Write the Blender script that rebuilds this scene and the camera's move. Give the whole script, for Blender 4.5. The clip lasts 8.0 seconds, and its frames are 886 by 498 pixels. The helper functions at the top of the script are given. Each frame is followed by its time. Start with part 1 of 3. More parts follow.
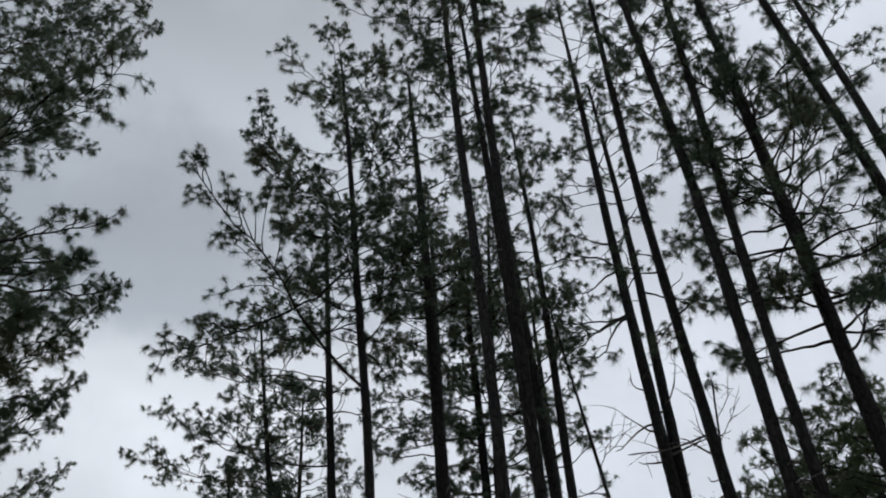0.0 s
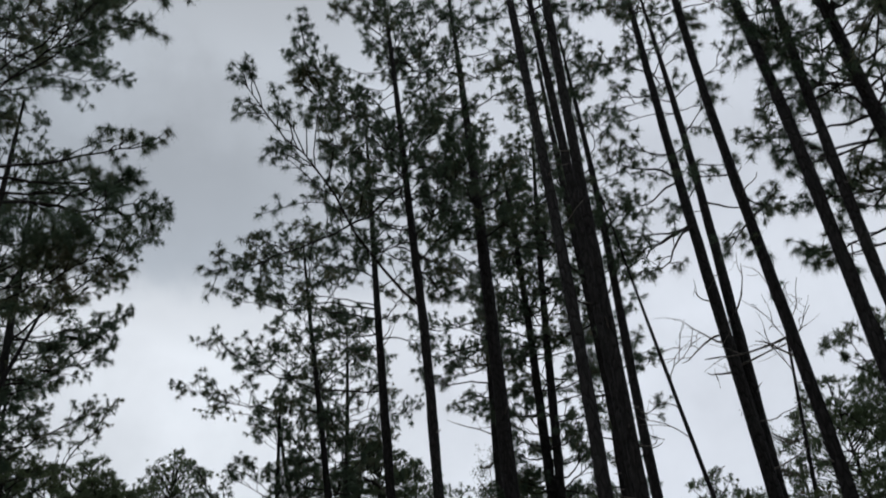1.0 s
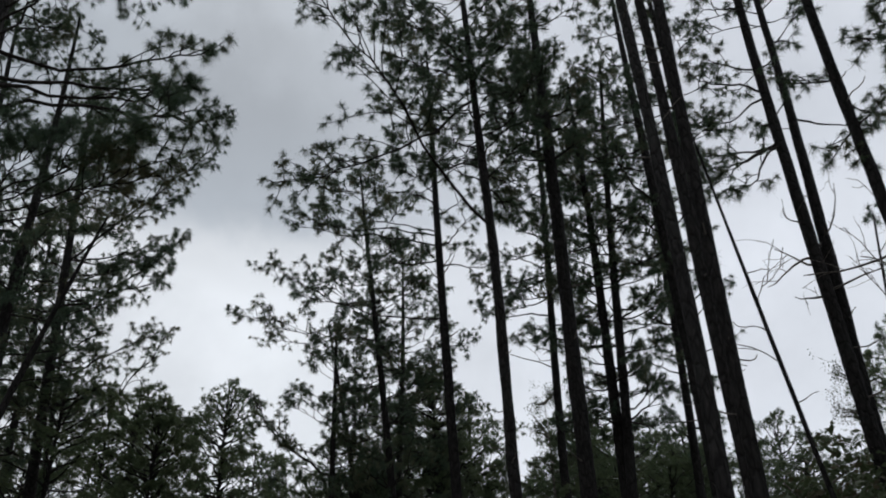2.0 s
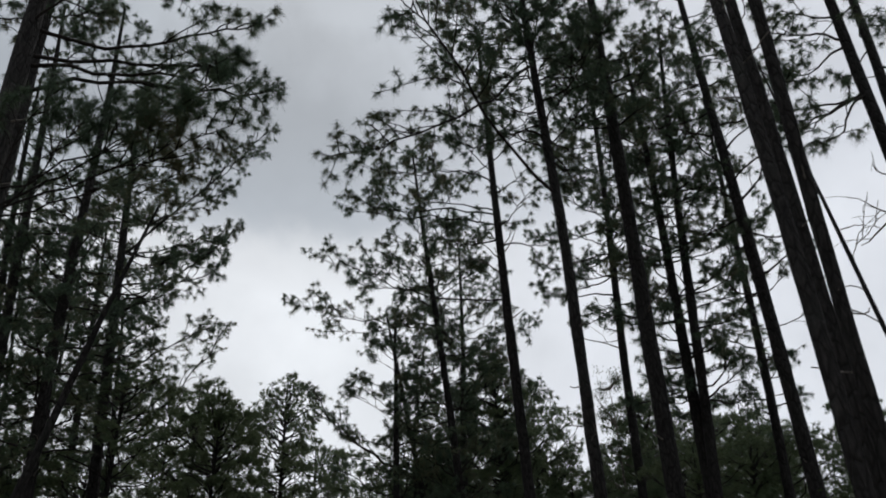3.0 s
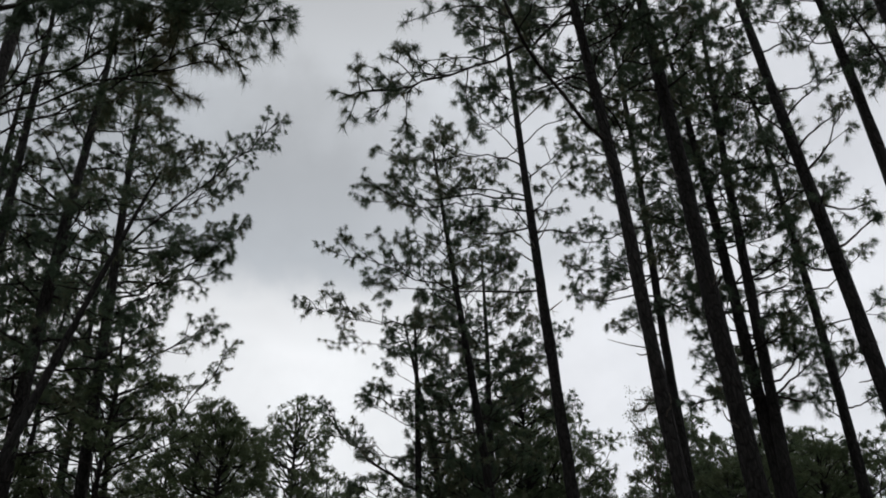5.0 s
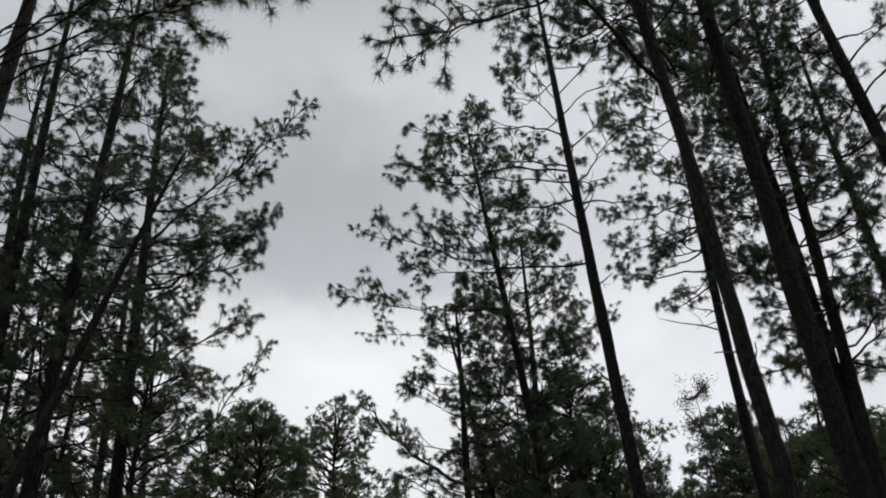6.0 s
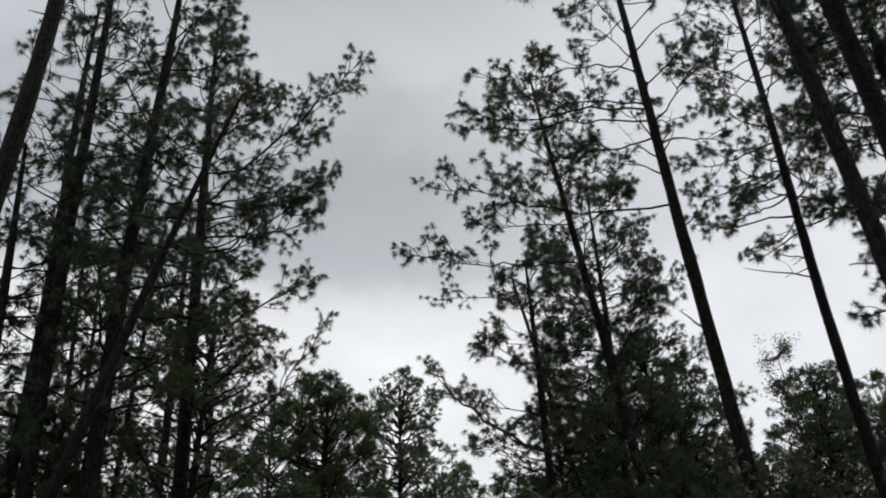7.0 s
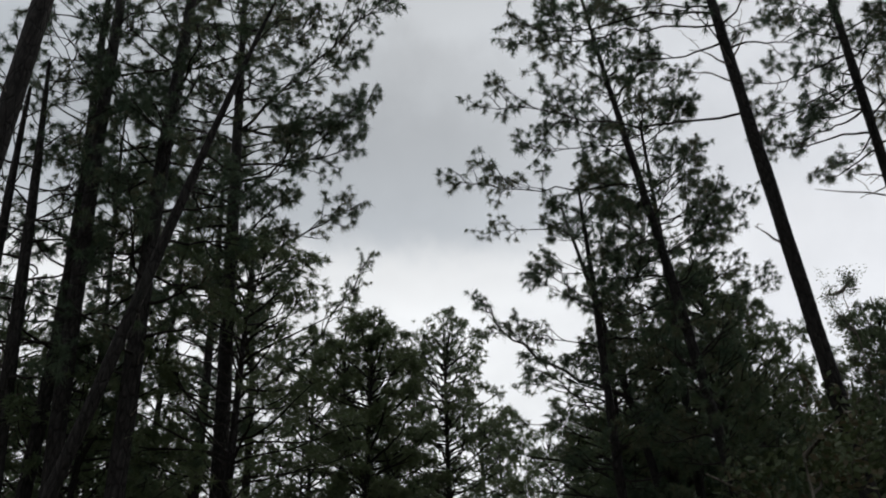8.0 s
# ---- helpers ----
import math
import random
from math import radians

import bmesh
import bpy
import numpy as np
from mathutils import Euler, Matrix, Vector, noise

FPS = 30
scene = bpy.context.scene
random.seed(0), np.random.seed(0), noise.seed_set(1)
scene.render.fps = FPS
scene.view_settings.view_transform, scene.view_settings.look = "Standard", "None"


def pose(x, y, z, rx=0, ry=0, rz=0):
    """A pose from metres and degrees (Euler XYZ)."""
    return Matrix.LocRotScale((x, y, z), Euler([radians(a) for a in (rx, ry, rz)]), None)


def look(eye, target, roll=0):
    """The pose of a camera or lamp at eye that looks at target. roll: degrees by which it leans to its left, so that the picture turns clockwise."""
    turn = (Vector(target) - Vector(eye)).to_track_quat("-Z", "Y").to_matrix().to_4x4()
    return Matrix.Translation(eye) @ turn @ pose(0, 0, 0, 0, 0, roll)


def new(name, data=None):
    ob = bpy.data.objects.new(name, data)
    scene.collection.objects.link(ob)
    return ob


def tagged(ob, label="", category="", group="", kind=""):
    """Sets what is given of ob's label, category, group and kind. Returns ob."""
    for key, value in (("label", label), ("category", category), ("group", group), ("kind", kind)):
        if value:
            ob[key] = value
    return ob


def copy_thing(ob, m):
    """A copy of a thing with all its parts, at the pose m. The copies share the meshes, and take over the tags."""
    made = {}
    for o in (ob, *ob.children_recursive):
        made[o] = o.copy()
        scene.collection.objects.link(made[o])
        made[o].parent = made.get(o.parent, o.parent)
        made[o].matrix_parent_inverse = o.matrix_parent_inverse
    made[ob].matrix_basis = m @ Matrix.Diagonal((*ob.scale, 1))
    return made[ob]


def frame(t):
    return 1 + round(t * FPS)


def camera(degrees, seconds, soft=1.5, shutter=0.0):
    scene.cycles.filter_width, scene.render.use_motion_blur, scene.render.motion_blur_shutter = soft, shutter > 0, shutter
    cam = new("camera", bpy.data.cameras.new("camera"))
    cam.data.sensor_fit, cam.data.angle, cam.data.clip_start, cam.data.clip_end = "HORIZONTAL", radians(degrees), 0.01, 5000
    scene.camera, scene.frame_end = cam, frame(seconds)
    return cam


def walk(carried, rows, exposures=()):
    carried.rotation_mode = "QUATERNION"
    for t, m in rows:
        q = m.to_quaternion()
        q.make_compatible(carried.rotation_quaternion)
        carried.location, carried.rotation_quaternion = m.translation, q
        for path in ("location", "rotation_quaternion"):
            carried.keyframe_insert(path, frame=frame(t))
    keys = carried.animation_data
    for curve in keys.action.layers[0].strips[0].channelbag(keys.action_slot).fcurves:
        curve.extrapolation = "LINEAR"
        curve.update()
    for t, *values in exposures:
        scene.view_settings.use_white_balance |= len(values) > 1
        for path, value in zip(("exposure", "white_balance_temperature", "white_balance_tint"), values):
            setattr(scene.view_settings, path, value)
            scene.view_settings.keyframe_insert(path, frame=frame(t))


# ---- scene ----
cam = camera(52.3, 8.0, soft=1.8, shutter=0.3)
PATH = [
    (0, (0.009, 0.007, 1.675), (-0.092, 7.813, 7.925), -5.19),
    (0.5, (-0.325, 0.336, 1.642), (-0.657, 8.211, 7.796), -4.67),
    (1, (-0.646, 0.713, 1.552), (-1.098, 8.858, 7.336), -5.13),
    (1.5, (-0.939, 1.155, 1.500), (-1.584, 9.519, 6.944), -3.86),
    (2, (-1.207, 1.593, 1.526), (-2.220, 9.995, 6.854), -2.28),
    (2.2, (-1.296, 1.762, 1.542), (-2.408, 10.149, 6.873), -2.03),
    (3.3, (-1.741, 2.721, 1.627), (-3.388, 11.034, 6.936), -2.38),
    (3.5, (-1.847, 2.928, 1.639), (-3.493, 11.205, 7.003), -2.08),
    (4, (-2.102, 3.499, 1.644), (-3.679, 11.844, 6.923), -2.63),
    (4.2, (-2.196, 3.758, 1.638), (-3.811, 12.072, 6.955), -2.37),
    (5.3, (-2.676, 5.273, 1.568), (-4.268, 13.205, 7.446), -2.74),
    (5.5, (-2.777, 5.510, 1.563), (-4.501, 13.414, 7.442), -2.69),
    (6, (-3.090, 6.039, 1.567), (-4.946, 13.895, 7.469), -3.36),
    (6.5, (-3.463, 6.590, 1.580), (-5.471, 14.467, 7.406), -3.58),
    (7, (-3.872, 7.180, 1.598), (-6.283, 14.954, 7.407), -2.99),
    (7.5, (-4.259, 7.746, 1.636), (-6.835, 15.613, 7.247), -2.85),
    (8, (-4.595, 8.316, 1.700), (-7.473, 16.204, 7.131), -2.35),
]
walk(cam, [(t, look(eye, target, roll)) for t, eye, target, roll in PATH],
     exposures=[(0.0, -0.02, 6350, 9.5), (2.2, 0.03, 6480, 9.5), (4.2, 0.10, 6680, 10), (8.0, 0.16, 6760, 9.5)])

# ---- sky: an overcast deck, thin and bright low down, a greyer bank above it ----
AZIMUTH, ELEVATION = radians(-20), radians(52)
world = bpy.data.worlds.new("overcast_sky")
scene.world = world
world.use_nodes = True
wn, wl = world.node_tree.nodes, world.node_tree.links
wn.clear()


def wnode(kind, **values):
    n = wn.new(kind)
    for key, value in values.items():
        n.inputs[key].default_value = value
    return n


out = wn.new("ShaderNodeOutputWorld")
clear_sky = wn.new("ShaderNodeTexSky")
clear_sky.sky_type, clear_sky.sun_disc = "NISHITA", False
clear_sky.sun_elevation, clear_sky.sun_rotation = ELEVATION, AZIMUTH
sky_light = wnode("ShaderNodeBackground", Strength=0.1)
wl.new(clear_sky.outputs[0], sky_light.inputs[0])
coord = wn.new("ShaderNodeTexCoord")
split = wn.new("ShaderNodeSeparateXYZ")
wl.new(coord.outputs["Generated"], split.inputs[0])


def wmath(op, a, b):
    n = wn.new("ShaderNodeMath")
    n.operation = op
    for slot, v in zip(n.inputs, (a, b)):
        if isinstance(v, (int, float)):
            slot.default_value = v
        else:
            wl.new(v, slot)
    return n.outputs[0]


# warped height, so that the cloud layers have soft uneven edges
big = wnode("ShaderNodeTexNoise", Scale=1.7, Detail=4.0, Roughness=0.5)
fine = wnode("ShaderNodeTexNoise", Scale=4.5, Detail=6.0, Roughness=0.55)
wl.new(coord.outputs["Generated"], big.inputs["Vector"])
wl.new(coord.outputs["Generated"], fine.inputs["Vector"])
warp = wmath("MULTIPLY", wmath("SUBTRACT", fine.outputs[0], 0.5), 0.15)
layer = wmath("ADD", split.outputs["Z"], warp)
deck = wn.new("ShaderNodeValToRGB")
deck.color_ramp.interpolation = "EASE"
SKY_STOPS = ((0.0, 0.86), (0.49, 0.83), (0.525, 0.74), (0.565, 0.48), (0.64, 0.42), (0.69, 0.46), (0.73, 0.52), (0.79, 0.42), (0.87, 0.40), (1.0, 0.55))
for k, (place, value) in enumerate(SKY_STOPS):
    stop = deck.color_ramp.elements[k] if k < 2 else deck.color_ramp.elements.new(place)
    stop.position = place
    blue = 1.0 if value < 0.6 else 0.5  # the thicker bank is the bluer
    stop.color = (value * (0.995 - 0.09 * blue), value * 0.99, value * (0.99 + 0.10 * blue), 1)
wl.new(layer, deck.inputs[0])
# towards the east the deck thins out
side = wn.new("ShaderNodeMapRange")
side.interpolation_type = "SMOOTHSTEP"
for key, value in (("From Min", -0.28), ("From Max", 0.22), ("To Min", 0.0), ("To Max", 0.85)):
    side.inputs[key].default_value = value
wl.new(wmath("ADD", split.outputs["X"], wmath("MULTIPLY", wmath("SUBTRACT", big.outputs[0], 0.5), 0.5)), side.inputs["Value"])
thin = wn.new("ShaderNodeMix")
thin.data_type = "RGBA"
wl.new(side.outputs[0], thin.inputs[0])
wl.new(deck.outputs[0], thin.inputs[6])
thin.inputs[7].default_value = (0.725, 0.757, 0.82, 1)
mottle = wn.new("ShaderNodeMapRange")
for key, value in (("From Min", 0.3), ("From Max", 0.7), ("To Min", 0.85), ("To Max", 1.13)):
    mottle.inputs[key].default_value = value
wl.new(fine.outputs[0], mottle.inputs["Value"])
# the deck is a little thicker on the side away from the sun
away = wn.new("ShaderNodeMapRange")
away.interpolation_type = "SMOOTHSTEP"
for key, value in (("From Min", -0.75), ("From Max", 0.35), ("To Min", 0.95), ("To Max", 1.0)):
    away.inputs[key].default_value = value
wl.new(split.outputs["Y"], away.inputs["Value"])
clouds = wn.new("ShaderNodeBackground")
wl.new(thin.outputs[2], clouds.inputs[0])
wl.new(wmath("MULTIPLY", mottle.outputs[0], away.outputs[0]), clouds.inputs[1])
cover = wnode("ShaderNodeMixShader", Fac=0.94)
wl.new(sky_light.outputs[0], cover.inputs[1])
wl.new(clouds.outputs[0], cover.inputs[2])
wl.new(cover.outputs[0], out.inputs[0])

sun = new("sun", bpy.data.lights.new("sun", "SUN"))
sun.data.energy, sun.data.angle, sun.data.color = 0.5, radians(30), (1.0, 0.96, 0.9)
sun.matrix_world = look((0, 0, 60), (60 * math.cos(ELEVATION) * math.sin(AZIMUTH), -60 * math.cos(ELEVATION) * math.cos(AZIMUTH), 60 - 60 * math.sin(ELEVATION)))


# ---- materials ----
def material(name):
    m = bpy.data.materials.new(name)
    m.use_nodes = True
    m.node_tree.nodes.clear()
    return m, m.node_tree.nodes, m.node_tree.links


def ramp_of(nodes, stops):
    r = nodes.new("ShaderNodeValToRGB")
    for k, (place, colour) in enumerate(stops):
        stop = r.color_ramp.elements[k] if k < 2 else r.color_ramp.elements.new(place)
        stop.position, stop.color = place, (*colour, 1)
    return r


def bark_material(name, dark, mid, light, scale=9.0):
    """Plated bark: long upright plates with dark furrows, lichen-grey patches."""
    m, n, l = material(name)
    o, b = n.new("ShaderNodeOutputMaterial"), n.new("ShaderNodeBsdfPrincipled")
    tc, mp = n.new("ShaderNodeTexCoord"), n.new("ShaderNodeMapping")
    mp.inputs["Scale"].default_value = (scale, scale, scale * 0.28)
    l.new(tc.outputs["Object"], mp.inputs["Vector"])
    plates, grain, patch = n.new("ShaderNodeTexVoronoi"), n.new("ShaderNodeTexNoise"), n.new("ShaderNodeTexNoise")
    plates.feature = "DISTANCE_TO_EDGE"
    plates.inputs["Scale"].default_value = 1.6
    grain.inputs["Scale"].default_value, grain.inputs["Detail"].default_value = 3.5, 6
    patch.inputs["Scale"].default_value, patch.inputs["Detail"].default_value = 1.1, 3
    l.new(mp.outputs[0], plates.inputs["Vector"])
    l.new(mp.outputs[0], grain.inputs["Vector"])
    l.new(tc.outputs["Object"], patch.inputs["Vector"])
    furrow = ramp_of(n, ((0.0, (0, 0, 0)), (0.16, (1, 1, 1))))
    l.new(plates.outputs["Distance"], furrow.inputs[0])
    tint = ramp_of(n, ((0.3, dark), (0.52, mid), (0.72, light)))
    l.new(grain.outputs[0], tint.inputs[0])
    grey = n.new("ShaderNodeMix")
    grey.data_type, grey.blend_type = "RGBA", "MULTIPLY"
    grey.inputs[0].default_value = 0.55
    l.new(tint.outputs[0], grey.inputs[6])
    l.new(furrow.outputs[0], grey.inputs[7])
    lichen = n.new("ShaderNodeMix")
    lichen.data_type = "RGBA"
    spots = ramp_of(n, ((0.56, (0, 0, 0)), (0.72, (0.5, 0.5, 0.5))))
    l.new(patch.outputs[0], spots.inputs[0])
    l.new(spots.outputs[0], lichen.inputs[0])
    l.new(grey.outputs[2], lichen.inputs[6])
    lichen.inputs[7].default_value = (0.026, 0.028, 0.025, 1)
    l.new(lichen.outputs[2], b.inputs["Base Color"])
    b.inputs["Roughness"].default_value = 0.92
    b.inputs["Specular IOR Level"].default_value = 0.2
    bump = n.new("ShaderNodeBump")
    bump.inputs["Strength"].default_value, bump.inputs["Distance"].default_value = 0.9, 0.02
    l.new(furrow.outputs[0], bump.inputs["Height"])
    l.new(bump.outputs[0], b.inputs["Normal"])
    l.new(b.outputs[0], o.inputs[0])
    return m


def leaf_material(name, stops, through_light, rough):
    """Needles or leaves: colour varies from piece to piece and from tree to tree, some light passes through."""
    m, n, l = material(name)
    o, b, t, mix = (n.new("ShaderNode" + k) for k in ("OutputMaterial", "BsdfPrincipled", "BsdfTranslucent", "MixShader"))
    geo, info, tc, noise_ = n.new("ShaderNodeNewGeometry"), n.new("ShaderNodeObjectInfo"), n.new("ShaderNodeTexCoord"), n.new("ShaderNodeTexNoise")
    noise_.inputs["Scale"].default_value = 0.9
    l.new(tc.outputs["Object"], noise_.inputs["Vector"])
    a, c = n.new("ShaderNodeMath"), n.new("ShaderNodeMath")
    a.operation, c.operation = "MULTIPLY_ADD", "MULTIPLY_ADD"
    l.new(geo.outputs["Random Per Island"], a.inputs[0])
    a.inputs[1].default_value = 0.4
    l.new(noise_.outputs[0], a.inputs[2])
    l.new(info.outputs["Random"], c.inputs[0])
    c.inputs[1].default_value = 0.25
    l.new(a.outputs[0], c.inputs[2])
    r = ramp_of(n, stops)
    l.new(c.outputs[0], r.inputs[0])
    for s in (b.inputs["Base Color"], t.inputs[0]):
        l.new(r.outputs[0], s)
    b.inputs["Roughness"].default_value = rough
    b.inputs["Specular IOR Level"].default_value = 0.3
    mix.inputs[0].default_value = through_light
    l.new(b.outputs[0], mix.inputs[1])
    l.new(t.outputs[0], mix.inputs[2])
    l.new(mix.outputs[0], o.inputs[0])
    return m


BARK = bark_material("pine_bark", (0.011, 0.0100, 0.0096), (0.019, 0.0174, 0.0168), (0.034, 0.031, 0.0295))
LIMB_BARK = bark_material("limb_bark", (0.018, 0.016, 0.015), (0.032, 0.028, 0.026), (0.055, 0.049, 0.045), 16.0)
DEAD_WOOD = bark_material("dead_wood", (0.09, 0.08, 0.072), (0.15, 0.135, 0.12), (0.24, 0.22, 0.2), 14.0)
SMOOTH_BARK = bark_material("smooth_bark", (0.07, 0.062, 0.05), (0.12, 0.108, 0.09), (0.19, 0.175, 0.15), 7.0)
NEEDLES = leaf_material("pine_needles", ((0.3, (0.034, 0.058, 0.040)), (0.65, (0.055, 0.090, 0.056)), (1.0, (0.082, 0.118, 0.064)), (1.2, (0.12, 0.115, 0.065))), 0.32, 0.55)
DENSE = leaf_material("dense_needles", ((0.3, (0.050, 0.078, 0.044)), (0.7, (0.078, 0.116, 0.058)), (1.1, (0.105, 0.134, 0.066))), 0.36, 0.55)
LEAVES = leaf_material("shrub_leaves", ((0.3, (0.034, 0.05, 0.024)), (0.7, (0.048, 0.068, 0.03)), (1.0, (0.065, 0.085, 0.038)), (1.25, (0.08, 0.07, 0.04))), 0.2, 0.65)


def litter_material():
    m, n, l = material("pine_litter")
    o, b = n.new("ShaderNodeOutputMaterial"), n.new("ShaderNodeBsdfPrincipled")
    tc = n.new("ShaderNodeTexCoord")
    near, far = n.new("ShaderNodeTexNoise"), n.new("ShaderNodeTexNoise")
    near.inputs["Scale"].default_value, near.inputs["Detail"].default_value = 22.0, 9
    far.inputs["Scale"].default_value, far.inputs["Detail"].default_value = 0.35, 5
    for k in (near, far):
        l.new(tc.outputs["Object"], k.inputs["Vector"])
    straw = ramp_of(n, ((0.3, (0.06, 0.045, 0.03)), (0.55, (0.17, 0.115, 0.07)), (0.75, (0.27, 0.19, 0.12))))
    green = ramp_of(n, ((0.4, (0.025, 0.04, 0.016)), (0.7, (0.06, 0.085, 0.03))))
    l.new(near.outputs[0], straw.inputs[0])
    l.new(near.outputs[0], green.inputs[0])
    grown = ramp_of(n, ((0.45, (0, 0, 0)), (0.6, (0.9, 0.9, 0.9))))
    l.new(far.outputs[0], grown.inputs[0])
    mix = n.new("ShaderNodeMix")
    mix.data_type = "RGBA"
    l.new(grown.outputs[0], mix.inputs[0])
    l.new(straw.outputs[0], mix.inputs[6])
    l.new(green.outputs[0], mix.inputs[7])
    l.new(mix.outputs[2], b.inputs["Base Color"])
    b.inputs["Roughness"].default_value = 0.95
    bump = n.new("ShaderNodeBump")
    bump.inputs["Strength"].default_value, bump.inputs["Distance"].default_value = 0.8, 0.04
    l.new(near.outputs[0], bump.inputs["Height"])
    l.new(bump.outputs[0], b.inputs["Normal"])
    l.new(b.outputs[0], o.inputs[0])
    return m


LITTER = litter_material()


# ---- mesh helpers ----
def mesh_from(name, verts, faces, mat, smooth=False):
    """A mesh from arrays of vertices and of faces that all have the same number of corners."""
    verts, faces = np.asarray(verts, np.float32), np.asarray(faces, np.int32)
    k = faces.shape[1]
    me = bpy.data.meshes.new(name)
    me.vertices.add(len(verts))
    me.vertices.foreach_set("co", verts.ravel())
    me.loops.add(faces.size)
    me.loops.foreach_set("vertex_index", faces.ravel())
    me.polygons.add(len(faces))
    me.polygons.foreach_set("loop_start", np.arange(0, faces.size, k, dtype=np.int32))
    me.polygons.foreach_set("use_smooth", np.full(len(faces), smooth))
    me.update(calc_edges=True)
    me.materials.append(mat)
    return me


def part(name, me, parent, label=""):
    ob = new(name, me)
    ob.parent = parent
    return tagged(ob, label)


def unit(v):
    return v / np.maximum(np.linalg.norm(v, axis=-1, keepdims=True), 1e-9)


def tube(points, radii, sides):
    """Vertices and quads of a tapered round stem along points; its ends run out to a tip."""
    p, r = np.asarray(points, float), np.asarray(radii, float)
    along = unit(np.gradient(p, axis=0))
    ref = np.where(np.abs(along[:, 2:3]) > 0.9, [[1.0, 0, 0]], [[0, 0, 1.0]])
    if np.abs(along[:, 2]).mean() > 0.75:
        ref = np.tile([[1.0, 0, 0]], (len(p), 1))
    u = unit(np.cross(along, ref))
    w = np.cross(along, u)
    a = np.linspace(0, 2 * np.pi, sides, endpoint=False)
    ring = np.cos(a)[None, :, None] * u[:, None] + np.sin(a)[None, :, None] * w[:, None]
    r = r[:, None] if r.ndim == 1 else r
    verts = (p[:, None] + ring * r[:, :, None]).reshape(-1, 3)
    i = np.arange(len(p) - 1)[:, None] * sides
    j, k = np.arange(sides)[None], (np.arange(sides)[None] + 1) % sides
    quads = np.stack([i + j, i + k, i + sides + k, i + sides + j], -1).reshape(-1, 4)
    return verts, quads


def joined(pieces):
    """One array of vertices and one of faces out of several pieces."""
    vs, fs, n = [], [], 0
    for v, f in pieces:
        vs.append(v)
        fs.append(f + n)
        n += len(v)
    return np.concatenate(vs), np.concatenate(fs)


def tufts(rng, places, axes, count, length, width, droop=0.5):
    """Brushes of needles: round each shoot a close sleeve of thin needles that stand out from it and hang a little at their ends."""
    fuller = np.repeat(rng.uniform(0.75, 1.25, (len(places), 1)), count, 0)
    places, axes = np.repeat(places, count, 0), np.repeat(axes, count, 0)
    n = len(places)
    side = unit(np.cross(axes, rng.normal(size=(n, 3))))
    way = unit(axes * rng.uniform(-0.6, 1.1, (n, 1)) + side * rng.uniform(0.5, 1.0, (n, 1)))
    size = length * fuller * rng.uniform(0.5, 1.1, (n, 1))
    across = unit(np.cross(way, rng.normal(size=(n, 3)))) * width * 0.5 * rng.uniform(0.7, 1.3, (n, 1))
    root = places + axes * rng.uniform(-0.45, 0.1, (n, 1)) * length * fuller
    tip = root + way * size
    tip[:, 2] -= droop * size[:, 0] * rng.uniform(0.2, 1.0, n)
    verts = np.stack([root - across, root + across, tip], 1)
    return verts.reshape(-1, 3), np.arange(3 * n).reshape(-1, 3)


def leaf_blades(rng, places, count, spread, size):
    """Clusters of small pointed leaves, four corners each, turned all ways."""
    places = np.repeat(places, count, 0) + rng.normal(0, spread, (len(places) * count, 3))
    n = len(places)
    way = unit(rng.normal(size=(n, 3)) - [0, 0, 0.25])
    across = unit(np.cross(way, rng.normal(size=(n, 3))))
    s = size * rng.uniform(0.6, 1.25, (n, 1))
    verts = np.stack([places, places + way * s * 0.5 + across * s * 0.28, places + way * s, places + way * s * 0.5 - across * s * 0.28], 1).reshape(-1, 3)
    return verts, np.arange(4 * n).reshape(-1, 4)


def bough(rng, start, tip, sag, n=9, bend=1.0):
    """Points of a limb from the stem to its tip: it leaves flat, sags and lifts, in slow bends with small kinks."""
    start, tip = np.asarray(start, float), np.asarray(tip, float)
    s = np.linspace(0, 1, n)[:, None]
    reach = np.linalg.norm(tip - start)
    p = start + (tip - start) * s
    p[:, 2] -= (sag * reach * 4 * s * (1 - s) * (0.7 + 0.6 * s))[:, 0]
    p += np.sin(np.pi * s) * rng.normal(0, 0.045 * bend * reach, 3) + np.sin(2 * np.pi * s) * rng.normal(0, 0.03 * bend * reach, 3)
    p[1:-1] += rng.normal(0, 0.009 * reach, (n - 2, 3))
    return p


def along_spine(spine, s):
    """The point at the share s of a spine, and the index of its piece."""
    f = s * (len(spine) - 1)
    i = min(int(f), len(spine) - 2)
    return spine[i] + (spine[i + 1] - spine[i]) * (f - i), i


